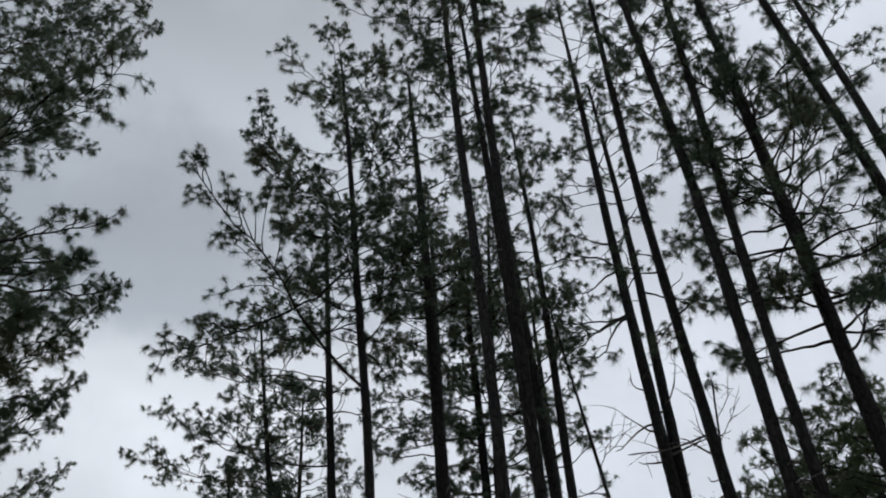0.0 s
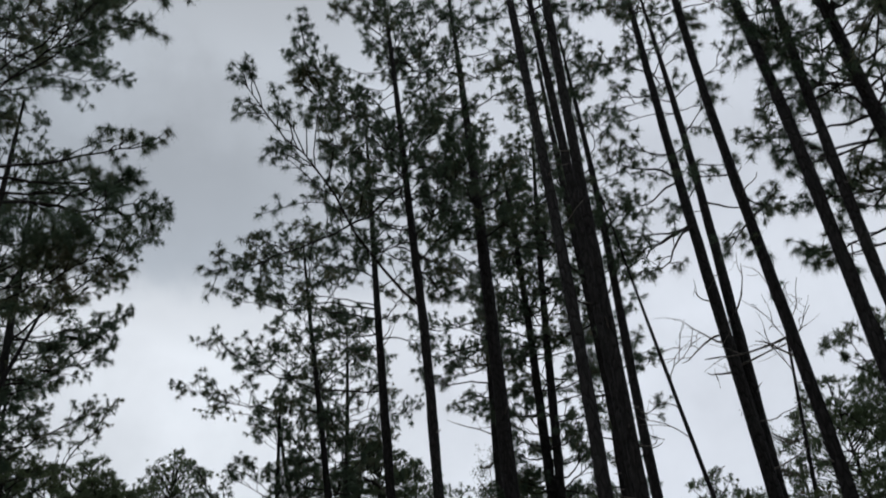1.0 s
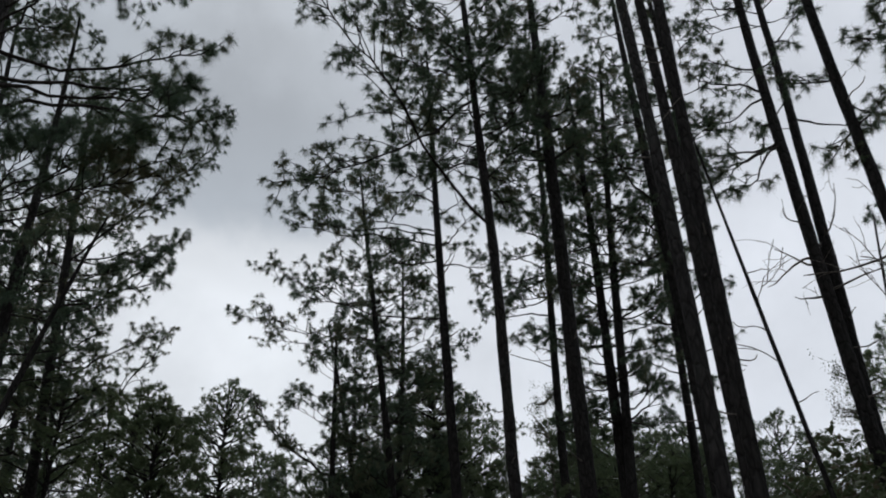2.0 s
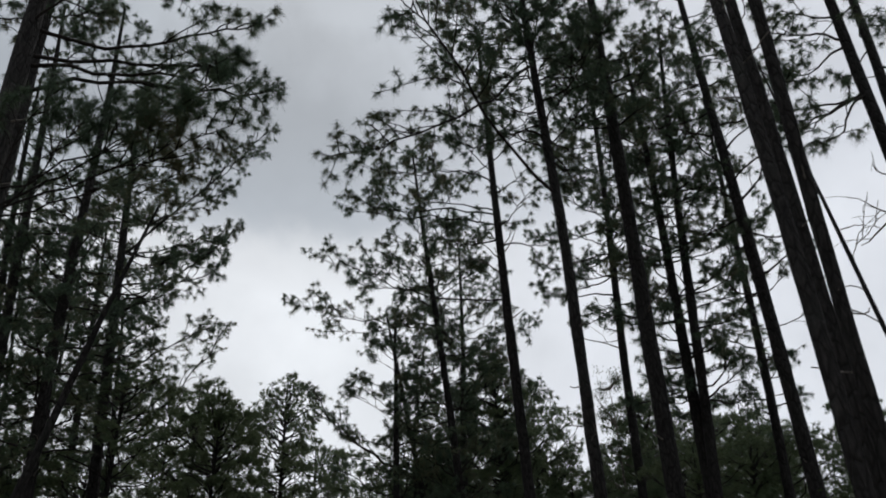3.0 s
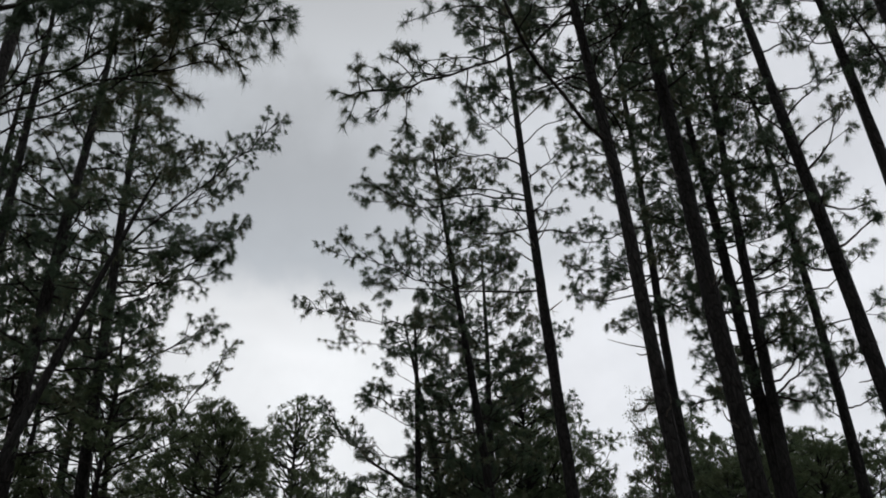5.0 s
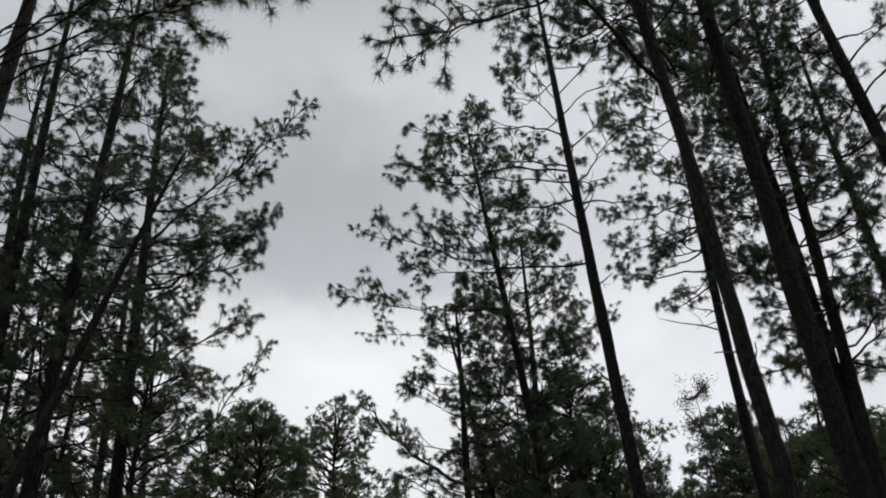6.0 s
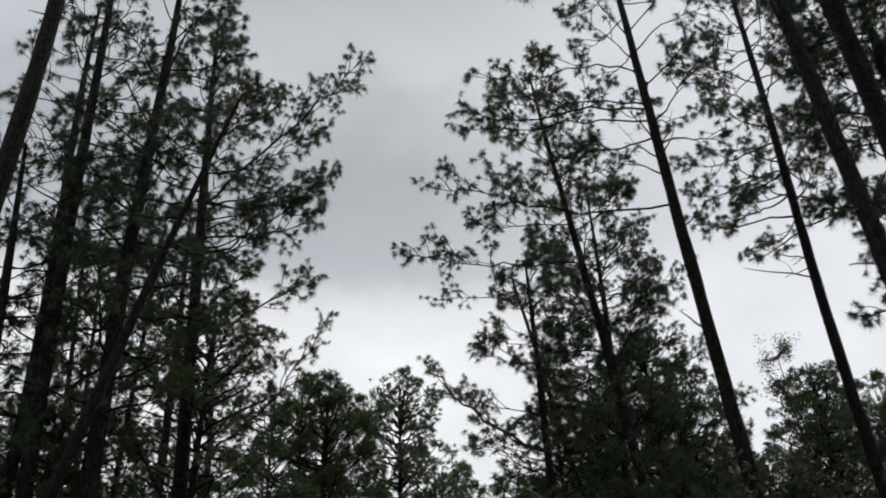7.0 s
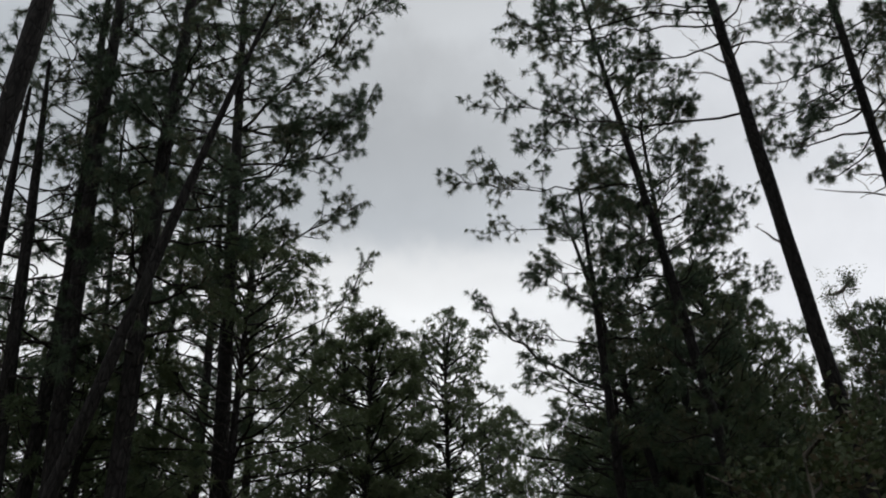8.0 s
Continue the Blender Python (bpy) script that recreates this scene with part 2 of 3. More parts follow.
def branch_out(rng, spine, r0, leafy, fork):
    """Side branches, their twigs and the places of needle brushes along the outer part of a limb."""
    reach = np.linalg.norm(np.diff(spine, axis=0), axis=1).sum()
    stems, places, axes = [(spine, r0 * (1 - 0.72 * np.linspace(0, 1, len(spine)) ** 0.9))], [], []
    along = unit(np.gradient(spine, axis=0))
    n = max(3, int(leafy * (2.5 + 3.0 * reach)))
    for k in range(n):
        s = 0.38 + 0.62 * ((k + rng.random()) / n) ** 0.75
        at, i = along_spine(spine, s)
        d = along[i]
        out_ = unit(np.cross(d, [0, 0, 1.0]) * (1 if k % 2 else -1) + rng.normal(0, 0.35, 3))
        way = unit(d * rng.uniform(0.5, 1.1) + out_ * rng.uniform(0.5, 1.0) + [0, 0, rng.uniform(-0.1, 0.5)])
        long = (0.24 + 0.42 * reach * (1.08 - s) * rng.uniform(0.5, 1.0)) * fork
        twig = bough(rng, at, at + way * long, -0.03 - 0.14 * rng.random(), 5)
        stems.append((twig, np.linspace(max(0.012, r0 * 0.42), 0.007, 5)))
        places.append(twig[-1])
        axes.append(unit(way + rng.normal(0, 0.25, 3)))
        # short spurs along the twig, each with a round brush of needles at its end
        for q in range(int(long / 0.185 + rng.random())):
            spot, _ = along_spine(twig, 0.45 + 0.55 * rng.random())
            off = unit(way * 0.6 + rng.normal(0, 0.6, 3) + [0, 0, 0.2]) * rng.uniform(0.12, 0.30) * fork
            stems.append((np.stack([spot, spot + off * [0.6, 0.6, 0.75], spot + off]), np.array([0.008, 0.007, 0.006])))
            places.append(spot + off)
            axes.append(unit(off - [0, 0, 0.08]))
    for q in range(3):
        places.append(spine[-1] + rng.normal(0, 0.06, 3))
        axes.append(unit(along[-1] + rng.normal(0, 0.3, 3) + [0, 0, 0.2]))
    return stems, places, axes


def profile(u, top_heavy):
    """How far the crown reaches at the share u of its height, as a share of its widest."""
    return min(1.0, 0.62 + 0.9 * u) * min(1.0, (1.04 - u) ** top_heavy * 1.25)


def pine(at, lean, height, girth, crown, spread, seed, label, limbs=(), dead=(), full=1.0, whorl=0.62, fork=1.0, needle=0.155, count=0,
         group="pines of the wood", top_heavy=0.55, wide=0.0, bare=True, droop=0.55, skirt=(), bow=(9.0, 0.0, 0.0), brittle=1):
    """A pine: a tapered stem that leans a little, limbs in loose whorls, twigs, and tufts of needles at their ends.
    limbs and dead: single limbs as (height on the stem, reach in x, y and z, and for a stout one its radius); dead ones carry no needles.
    brittle: how many twigs a dead limb keeps. skirt: further crowns lower down, as (from, to, spread, closeness). bow: a sweep of the stem, as (height, x, y)."""
    rng = np.random.default_rng(seed)
    tree = tagged(new("pine_tree"), label, "pine tree", group)
    tree.location = (at[0], at[1], 0)
    far = math.hypot(at[0] + 2.5, at[1] - 4.5) > 16
    count, wide = count or (64 if far else 74), wide or (0.0094 if far else 0.0080)
    z = np.concatenate([[-0.15, 0.0, 0.15, 0.4], np.arange(0.9, height, 0.5), [height]])
    wave = [rng.uniform(0, 6.28, 2), rng.uniform(0.25, 0.5, 2), rng.uniform(0.02, 0.07, 2)]

    def stem(h):
        h = np.asarray(h, float)
        sweep = np.exp(-(((h - bow[0]) / 3.2) ** 2))
        return np.stack([h * lean[k] + bow[1 + k] * sweep + wave[2][k] * np.sin(h * wave[1][k] + wave[0][k]) for k in (0, 1)] + [h], -1)

    def thick(h):
        h = np.asarray(h, float)
        return girth * (1 - 0.80 * np.clip(h / height, 0, 1) ** 2.8) * (1 + 0.5 * np.exp(-np.clip(h, 0, 99) / 0.35)) + 0.006

    sides = 16
    rings = thick(z)[:, None] * (1 + rng.normal(0, 0.045, (len(z), sides)))
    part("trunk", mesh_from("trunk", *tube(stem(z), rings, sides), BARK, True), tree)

    made = []
    for h, dx, dy, dz, *stout in limbs:
        start = stem(h)
        spine = bough(rng, start, start + (dx, dy, dz), 0.05, 12, 0.4 if stout else 1.0)
        s, p, a = branch_out(rng, spine, stout[0] if stout else max(0.018, float(thick(h)) * 0.27), 1.0 * full, fork)
        made.append((s, LIMB_BARK, "limb", p, a))
    turn = rng.uniform(0, 6.28)
    tiers = [(h, (h - lo) / (hi - lo), wide_) for lo, hi, wide_, close in (*skirt, (crown, height, spread, 1.0)) for h in np.arange(lo, hi - 0.2, whorl * 0.5 / close)]
    for h, u, wide_ in tiers:
        for k in range(int(round(rng.uniform(0.9, 2.1) * max(0.75, min(1.2, full))))):
            h = h + rng.uniform(-0.2, 0.2)
            turn += 2.4 + rng.normal(0, 0.45)
            reach = wide_ * profile(u, top_heavy) * rng.uniform(0.55, 1.08)
            rise = min(reach * (0.18 + 0.75 * u * u + rng.normal(0, 0.14)), max(0.05, height - h))
            start = stem(h)
            spine = bough(rng, start, start + (reach * math.cos(turn), reach * math.sin(turn), rise), 0.06 * (1 - u))
            s, p, a = branch_out(rng, spine, max(0.013, float(thick(h)) * 0.24), full, fork)
            made.append((s, LIMB_BARK, "limb", p, a))
    # the leading shoot
    top = stem(height)
    made.append(([(np.stack([stem(height - 0.4), top - [0, 0, 0.1], top + [0, 0, 0.1]]), np.array([0.02, 0.014, 0.008]))], LIMB_BARK, "leading_shoot",
                 [top + rng.normal(0, 0.10, 3) for k in range(8)], [unit(np.array([0, 0, 1.0]) + rng.normal(0, 0.4, 3)) for k in range(8)]))
    # dead limbs: the given ones, and short broken stubs below the crown
    snags = [(h, dx, dy, dz, True) for h, dx, dy, dz in dead]
    for k in range(int((crown - 4.0) * 0.8) if bare else 0):
        a_, h = rng.uniform(0, 6.28), rng.uniform(4.0, crown)
        long = rng.uniform(0.10, 0.55) * (1.7 if rng.random() < 0.15 else 1)
        snags.append((h, long * math.cos(a_), long * math.sin(a_), long * rng.uniform(-0.2, 0.5), False))
    for h, dx, dy, dz, given in snags:
        start = stem(h)
        spine = bough(rng, start, start + (dx, dy, dz), 0.03, 6)
        r = max(0.010, float(thick(h)) * (0.22 if given else 0.15))
        stems = [(spine, np.linspace(r, 0.006, 6))]
        if given:
            for k in range(brittle):
                at_, _ = along_spine(spine, 0.25 + 0.7 * rng.random())
                twig = bough(rng, at_, at_ + np.array([dx, dy, dz]) * rng.uniform(0.15, 0.35) + rng.normal(0, 0.22, 3) + [0, 0, 0.1], -0.08, 5)
                stems.append((twig, np.linspace(0.009, 0.004, 5)))
                stems.append((bough(rng, twig[2], twig[2] + rng.normal(0, 0.16, 3), 0.0, 4), np.linspace(0.006, 0.003, 4)))
        made.append((stems, DEAD_WOOD, "dead_branch", [], []))

    for stems, m, name, places, axes in made:
        v, f = joined([tube(p, r, 6 if k == 0 else 3) for k, (p, r) in enumerate(stems)])
        wood = part(name, mesh_from(name, v, f, m, True), tree)
        if places:
            v, f = tufts(rng, np.array(places), np.array(axes), count, needle, wide, droop=droop)
            part("needles", mesh_from("needles", v, f, NEEDLES), wood)
    return tree


def dense_pine(at, height, spread, seed, label, group, full=1.0, crown_share=0.28, fine=True):
    """A younger pine with a close, rounded crown of cushion-like sprays on rising limbs, for the wood's edge and, coarser, for its depth."""
    rng = np.random.default_rng(seed)
    tree = tagged(new("pine_tree"), label, "pine tree", group)
    tree.location = (at[0], at[1], 0)
    z = np.linspace(-0.1, height * 0.97, 14)
    sway = rng.normal(0, 0.02, 2) * height
    spine = np.stack([sway[k] * np.sin(z / height * 2.2 + k) for k in (0, 1)] + [z], -1)
    r0 = 0.05 + height * 0.006
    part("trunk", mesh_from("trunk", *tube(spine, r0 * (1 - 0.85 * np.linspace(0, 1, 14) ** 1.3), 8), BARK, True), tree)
    stems, places, axes = [], [], []
    sprays = int((86 if fine else 50) * full)
    for k in range(sprays):
        u = ((k + rng.random()) / sprays) ** 0.8
        # a rounded crown, widest below its middle, broken by short and long limbs
        wide_ = spread * math.sqrt(max(0.12, 1 - max(0.0, (u - 0.35) / 0.68) ** 2)) * min(1.0, 0.5 + 1.5 * u) * rng.uniform(0.35, 1.12)
        turn = k * 2.4 + rng.normal(0, 0.4)
        foot, _ = along_spine(spine, min(0.97, crown_share + (0.93 - crown_share) * u))
        tip = foot + [wide_ * math.cos(turn), wide_ * math.sin(turn), wide_ * rng.uniform(0.15, 0.5) + height * 0.03 * u]
        limb_ = bough(rng, foot, tip, 0.03, 6)
        stems.append((limb_, np.linspace(r0 * 0.26, 0.010, 6)))
        size = rng.uniform(0.30, 0.58) * spread / 2.6
        for q in range(int(rng.uniform(11, 19)) if fine else 8):
            d = unit(rng.normal(size=3) * [1, 1, 0.75] + unit(tip - foot) * 0.55 + [0, 0, 0.25])
            spot = tip + d * size * rng.uniform(0.5, 1.0) * [1.15, 1.15, 0.8]
            places.append(spot)
            axes.append(unit(d + [0, 0, 0.3]))
            if q % 3 == 0:
                stems.append((np.stack([tip, tip + (spot - tip) * 0.5 + [0, 0, 0.02], spot]), np.array([0.012, 0.010, 0.008])))
    v, f = joined([tube(p, r, 3) for p, r in stems])
    tagged(part("branchwork", mesh_from("branchwork", v, f, LIMB_BARK, True), tree), kind="stuff")
    v, f = tufts(rng, np.array(places), np.array(axes), 27 if fine else 10, 0.18 if fine else 0.34, 0.020 if fine else 0.075, droop=0.3)
    part("crown", mesh_from("crown", v, f, DENSE), tree)
    return tree


def leafy_tree(at, height, spread, seed, label, category, group, clumps=520, leaf=0.075, base=0.3):
    """A broadleaved tree or tall shrub: forking stems, and clusters of leaves in an uneven, broken crown."""
    rng = np.random.default_rng(seed)
    name = "leafy_tree" if category == "tree" else "tall_shrub"
    tree = tagged(new(name), label, category, group)
    tree.location = (at[0], at[1], 0)
    stems, ends = [], []
    z = np.linspace(-0.1, height * 0.86, 12)
    bend = rng.normal(0, 0.05, 2) * height
    spine = np.stack([bend[k] * (z / height) ** 2 + 0.05 * np.sin(z * 0.9 + k) for k in (0, 1)] + [z], -1)
    r0 = 0.03 + 0.011 * height
    part("trunk", mesh_from("trunk", *tube(spine, np.linspace(r0, 0.012, 12), 8), SMOOTH_BARK, True), tree)
    for k in range(int(9 + height * 1.6)):
        i = rng.integers(max(1, int(12 * base)), 12)
        a_ = rng.uniform(0, 6.28)
        u = i / 11
        reach = spread * rng.uniform(0.45, 1.05) * (1.05 - 0.62 * abs(u - 0.55) / 0.55)
        tip = spine[i] + [reach * math.cos(a_), reach * math.sin(a_), reach * rng.uniform(0.15, 0.9)]
        limb_ = bough(rng, spine[i], tip, 0.03, 6)
        stems.append((limb_, np.linspace(r0 * 0.35, 0.006, 6)))
        for q in range(4):
            j = rng.integers(2, 6)
            end = limb_[j] + rng.normal(0, 0.28, 3) * reach * 0.7 + [0, 0, 0.1]
            stems.append((bough(rng, limb_[j], end, 0.0, 4), np.linspace(0.010, 0.003, 4)))
            ends += [end, limb_[j]]
    v, f = joined([tube(p[::2], r[::2], 3) for p, r in stems])
    tagged(part("branchwork", mesh_from("branchwork", v, f, SMOOTH_BARK, True), tree), kind="stuff")
    ends = np.array(ends)
    spots = ends[rng.integers(0, len(ends), clumps)] + rng.normal(0, 0.07, (clumps, 3))
    v, f = leaf_blades(rng, spots, 11, 0.12, leaf)
    part("crown", mesh_from("crown", v, f, LEAVES), tree)
    return tree


def placed(tree, x, y, turn=0.0, size=1.0, tall=None):
    """A copy of a tree at a place, turned and scaled."""
    ob = copy_thing(tree, pose(x, y, 0, 0, 0, turn))
    ob.scale = (size, size, tall or size)
    return ob


# ---- ground ----
def ground():
    n = 120
    s = np.linspace(-1, 1, n)
    g = np.sign(s) * (np.abs(s) * 40 + np.abs(s) ** 7 * 1960)
    x, y = np.meshgrid(g, g, indexing="ij")
    z = np.array([[noise.noise((a * 0.22, b * 0.22, 0.3)) for b in g] for a in g]) * 0.09
    z += np.array([[noise.noise((a * 0.03, b * 0.03, 5.1)) for b in g] for a in g]) * 0.18 - 0.05
    z[(np.abs(x) > 45) | (np.abs(y) > 45)] = -0.05
    v = np.stack([x, y, z], -1).reshape(-1, 3)
    i = (np.arange(n - 1)[:, None] * n + np.arange(n - 1)[None]).ravel()
    f = np.stack([i, i + n, i + n + 1, i + 1], -1)
    tagged(new("ground", mesh_from("ground", v, f, LITTER, True)), "forest floor of brown pine straw and low green growth", "ground", kind="structure")


ground()

# ---- the tall pines ----
pine((-1.64, 15.64), (-0.039, -0.009), 21.0, 0.09, 13.5, 2.5, 18, "tall pine with long rising limbs and an open tufted crown",
     limbs=[(10.8, -2.39, -4.35, 2.22, 0.035), (13.9, -3.29, -1.91, -3.03, 0.032), (14.7, -2.19, -0.82, 4.01), (15.0, -2.26, -0.33, 2.07), (14.7, -2.33, -0.29, 2.54)], full=1.1, bow=(9.5, 0.11, 0.0), skirt=((11.6, 15.4, 2.1, 1.5),))
pine((-3.35, 22.04), (-0.024, -0.042), 21.0, 0.12, 13.5, 2.6, 25, "slim pine with drooping tufted limbs and broken trunk stubs",
     limbs=[(12.1, -5.01, 0.36, 2.22, 0.024), (14.2, -4.07, 0.28, 1.40, 0.022), (15.3, -3.68, -0.22, 1.35), (14.5, -3.85, -0.22, 1.09)],
     dead=[(13.3, 0.41, -0.03, 0.67), (12.8, -0.81, 0.06, 0.58), (13.2, -0.65, 0.05, 0.68), (11.5, 0.40, 0.02, 0.30), (13.5, 0.36, 0.02, 0.51), (9.4, -0.43, 0.03, 0.49)], full=0.7)
pine((-1.17, 26.03), (0.018, -0.007), 25.0, 0.12, 13.8, 2.4, 32, "tall pine with drooping limbs and bare dead lower branches",
     limbs=[(14.2, -2.19, 0.46, 0.95), (16.5, -2.40, 0.51, 0.40), (15.6, -2.30, 0.30, 0.25), (15.5, -1.00, 0.10, -0.35), (14.9, -1.5, 0.4, -0.3)],
     dead=[(12.3, -1.41, 0.22, 0.97), (12.9, -0.71, 0.11, 0.61)], full=1.1)
pine((-0.58, 18.56), (-0.009, -0.047), 22.3, 0.15, 18.0, 2.3, 39, "stout pine with a close dark rounded crown", full=0.85, skirt=((13.5, 16.8, 1.55, 2.2),))
pine((0.20, 9.64), (0.012, 0.108), 23.0, 0.072, 15.5, 2.4, 46, "tall slender pine with a bare lower trunk and sparse tufted crown",
     limbs=[(16.5, -2.19, 0.07, 1.23), (14.4, -0.90, 0.03, 0.31)], full=0.55)
pine((0.77, 11.40), (0.008, -0.053), 22.5, 0.074, 12.5, 1.7, 53, "tall slender pine with a bare lower trunk and sparse tufted crown", full=0.5)
pine((3.60, 15.30), (-0.003, 0.022), 22.5, 0.112, 16.0, 2.2, 60, "tall pine with a ragged crown and a few lower tufted limbs",
     limbs=[(13.9, -0.91, 0.21, 0.63), (13.1, -1.12, 0.25, -0.26), (11.9, -1.37, -0.20, -0.54), (11.9, -1.21, -0.75, -1.42), (13.2, -1.26, 0.39, 1.08), (12.0, -1.43, 0.44, 0.12), (12.0, -1.50, -0.05, -0.98), (15.6, -0.78, 0.24, 0.46)], dead=[(9.4, -0.85, 0.20, -0.40), (9.5, 0.60, -0.15, 1.25), (9.2, -0.60, 0.15, 0.50), (8.7, 0.95, -0.25, 0.25), (8.6, -0.50, 0.10, 0.10), (9.9, -0.30, 0.10, 0.55)], brittle=2, full=0.7)
pine((3.67, 15.65), (0.011, -0.003), 19.0, 0.105, 13.0, 1.5, 67, "thin pine close beside a taller one",
     limbs=[(12.5, 1.21, -0.29, -0.63)], full=0.6)
pine((3.49, 12.27), (0.003, 0.009), 21.0, 0.086, 14.5, 1.9, 74, "tall slender pine with a bare lower trunk and sparse tufted crown",
     limbs=[(9.7, 0.40, -0.11, 0.32), (9.4, -0.03, 0.01, -0.08), (10.2, 0.23, -0.09, -0.30), (9.7, -0.33, 0.13, -0.35), (10.7, -0.55, 0.22, 0.16)],
     dead=[(7.6, 0.08, -0.02, 1.26), (7.6, -1.21, 0.34, -0.06), (7.2, -0.48, 0.19, 0.46)], brittle=2, full=0.5)
pine((3.84, 10.39), (-0.005, 0.023), 22.0, 0.084, 14.0, 1.8, 81, "tall slender pine with a bare lower trunk and sparse tufted crown",
     dead=[(11.9, -0.62, 0.22, 1.72)], brittle=3, full=0.5)
pine((3.99, 10.34), (0.018, 0.001), 20.5, 0.072, 12.0, 1.3, 88, "thin pine with tufts along its whole upper trunk", full=0.5)
pine((5.32, 10.73), (-0.016, 0.007), 19.0, 0.112, 15.8, 1.5, 95, "pine with a heavy dark crown reaching far down", full=0.95, skirt=((8.0, 13.4, 2.1, 2.2),))
pine((8.81, 12.42), (-0.005, 0.066), 21.0, 0.13, 16.0, 1.6, 102, "tall bare-stemmed pine with short dead stubs", full=0.45)
pine((7.19, 10.22), (-0.054, 0.041), 20.0, 0.1, 15.0, 1.4, 109, "slim leaning pine with short dead stubs", full=0.4)
pine((1.77, 15.78), (0.004, 0.017), 18.5, 0.09, 12.0, 1.2, 116, "very thin pine with a narrow tufted crown", full=0.8)
pine((1.02, 11.87), (-0.019, 0.010), 18.5, 0.085, 12.5, 1.2, 123, "thin pine between two stouter ones", full=0.8)
pine((0.34, 21.88), (-0.007, -0.003), 19.5, 0.13, 8.8, 1.9, 130, "tall slender pine with a bare lower trunk and sparse tufted crown", full=1)
pine((-0.22, 21.92), (0.072, -0.020), 20.0, 0.12, 8.9, 1.9, 137, "tall slender pine with a bare lower trunk and sparse tufted crown", full=1.15)
pine((1.87, 19.33), (-0.013, 0.006), 21.5, 0.135, 10.5, 1.8, 144, "tall slender pine with a bare lower trunk and sparse tufted crown", full=0.55)
pine((1.94, 23.99), (0.024, -0.014), 19.0, 0.115, 9.0, 1.7, 151, "thin pine with tufts along its upper trunk", full=0.75)
pine((-12.03, 13.89), (0.011, -0.001), 27.0, 0.12, 15.0, 2.8, 165, "tall pine with a heavy overhanging crown",
     limbs=[(24.2, 1.40, 6.47, 5.3), (24.8, 0.55, 5.74, 5.3), (23.6, 0.45, 3.03, 3.2), (23.0, 1.30, 6.42, 5.3), (18.6, 1.25, 5.04, 3.4), (20.4, 1.10, 4.93, 4.0), (18.4, 1.05, 3.54, 2.8), (21.2, 0.55, 4.46, 4.0), (22.0, -0.12, 2.53, 2.6), (19.2, 0.10, 2.73, 2.6)], full=0.8, needle=0.18, count=80, wide=0.008)
pine((-13.29, 17.49), (-0.044, -0.028), 20.0, 0.12, 11, 1.8, 172, "tall pine in a close stand with a dense crown", full=0.5)
pine((-12.94, 17.89), (-0.002, -0.005), 20.5, 0.13, 11, 2.3, 179, "stout pine in a close stand with long limbs", full=0.75, skirt=((7.4, 13.0, 1.9, 1.2),))
pine((-14.16, 17.84), (-0.025, -0.026), 18.0, 0.1, 9.5, 1.8, 186, "thin pine in a close stand", full=0.5, skirt=((6.8, 9.8, 1.7, 1.2),))
pine((-13.33, 21.41), (-0.034, -0.033), 20.6, 0.14, 10.5, 2.3, 193, "pine with a dense crown at the edge of a close stand",
     limbs=[(14.6, 3.55, 0.75, 4.15, 0.036), (15.6, 2.29, 1.53, 1.81), (14.7, 2.45, 1.63, 1.37), (13.7, 2.22, 1.47, 1.20), (13.2, 2.51, 0.59, 1.79), (11.5, 2.05, 1.34, 1.42)], full=1.3)
pine((-18.12, 26.95), (-0.015, -0.013), 20.0, 0.14, 9.5, 2.4, 200, "pine in a close stand with a bare lower trunk", full=1.05)
pine((-19.26, 31.32), (-0.030, -0.020), 19.5, 0.13, 12.0, 2.4, 207, "pine in a close stand with a long straight rising limb",
     limbs=[(13.6, 3.99, 0.25, 4.33, 0.045)], full=0.95)
pine((-17.75, 23.33), (-0.048, -0.042), 18.5, 0.07, 8.5, 1.8, 214, "thin pine in a close stand", full=0.8)
pine((-19.36, 25.84), (-0.047, -0.040), 19.0, 0.07, 8.5, 1.8, 221, "thin pine in a close stand", full=1.0)
pine((-13.66, 17.38), (-0.072, -0.074), 13.0, 0.11, 7.0, 2.0, 228, "pine with a low dense crown in a close stand", full=0.65)
pine((-16.88, 23.28), (0.007, 0.006), 17.0, 0.07, 8.0, 1.9, 235, "thin leaning pine in a close stand", full=1.05)
pine((-14.38, 16.89), (-0.033, -0.037), 12.5, 0.11, 6.5, 2.0, 242, "pine with a low dense crown in a close stand", full=0.65)
pine((-13.79, 15.74), (0.268, 0.078), 12.8, 0.085, 9.8, 1.6, 249, "strongly leaning thin pine among upright ones", full=0.7, bare=False)
pine((-9.80, 11.20), (0.010, 0.000), 20.0, 0.17, 14.5, 2.2, 256, "pine with long-needled limbs hanging over the path",
     limbs=[(11.0, 3.4, 1.7, 0.8), (11.6, 2.9, 1.4, 0.8), (11.8, 2.6, 2.0, 0.9), (12.4, 2.9, 1.9, 1.2), (12.9, 4.30, -1.20, 1.7, 0.026), (12.5, 3.50, -1.60, 1.1, 0.024), (13.2, 3.80, -0.80, 2.3, 0.026), (8.8, 3.2, -0.3, 1.2, 0.02), (8.9, 3.75, 0.15, 0.95, 0.02), (9.2, 3.6, -0.3, 1.1, 0.02), (8.7, 2.9, -0.1, 0.9, 0.02), (8.7, 1.7, -1.2, 1.0, 0.02), (8.6, 2.0, -0.8, 1.0, 0.02)], full=0.75, needle=0.19, count=110, wide=0.0065)
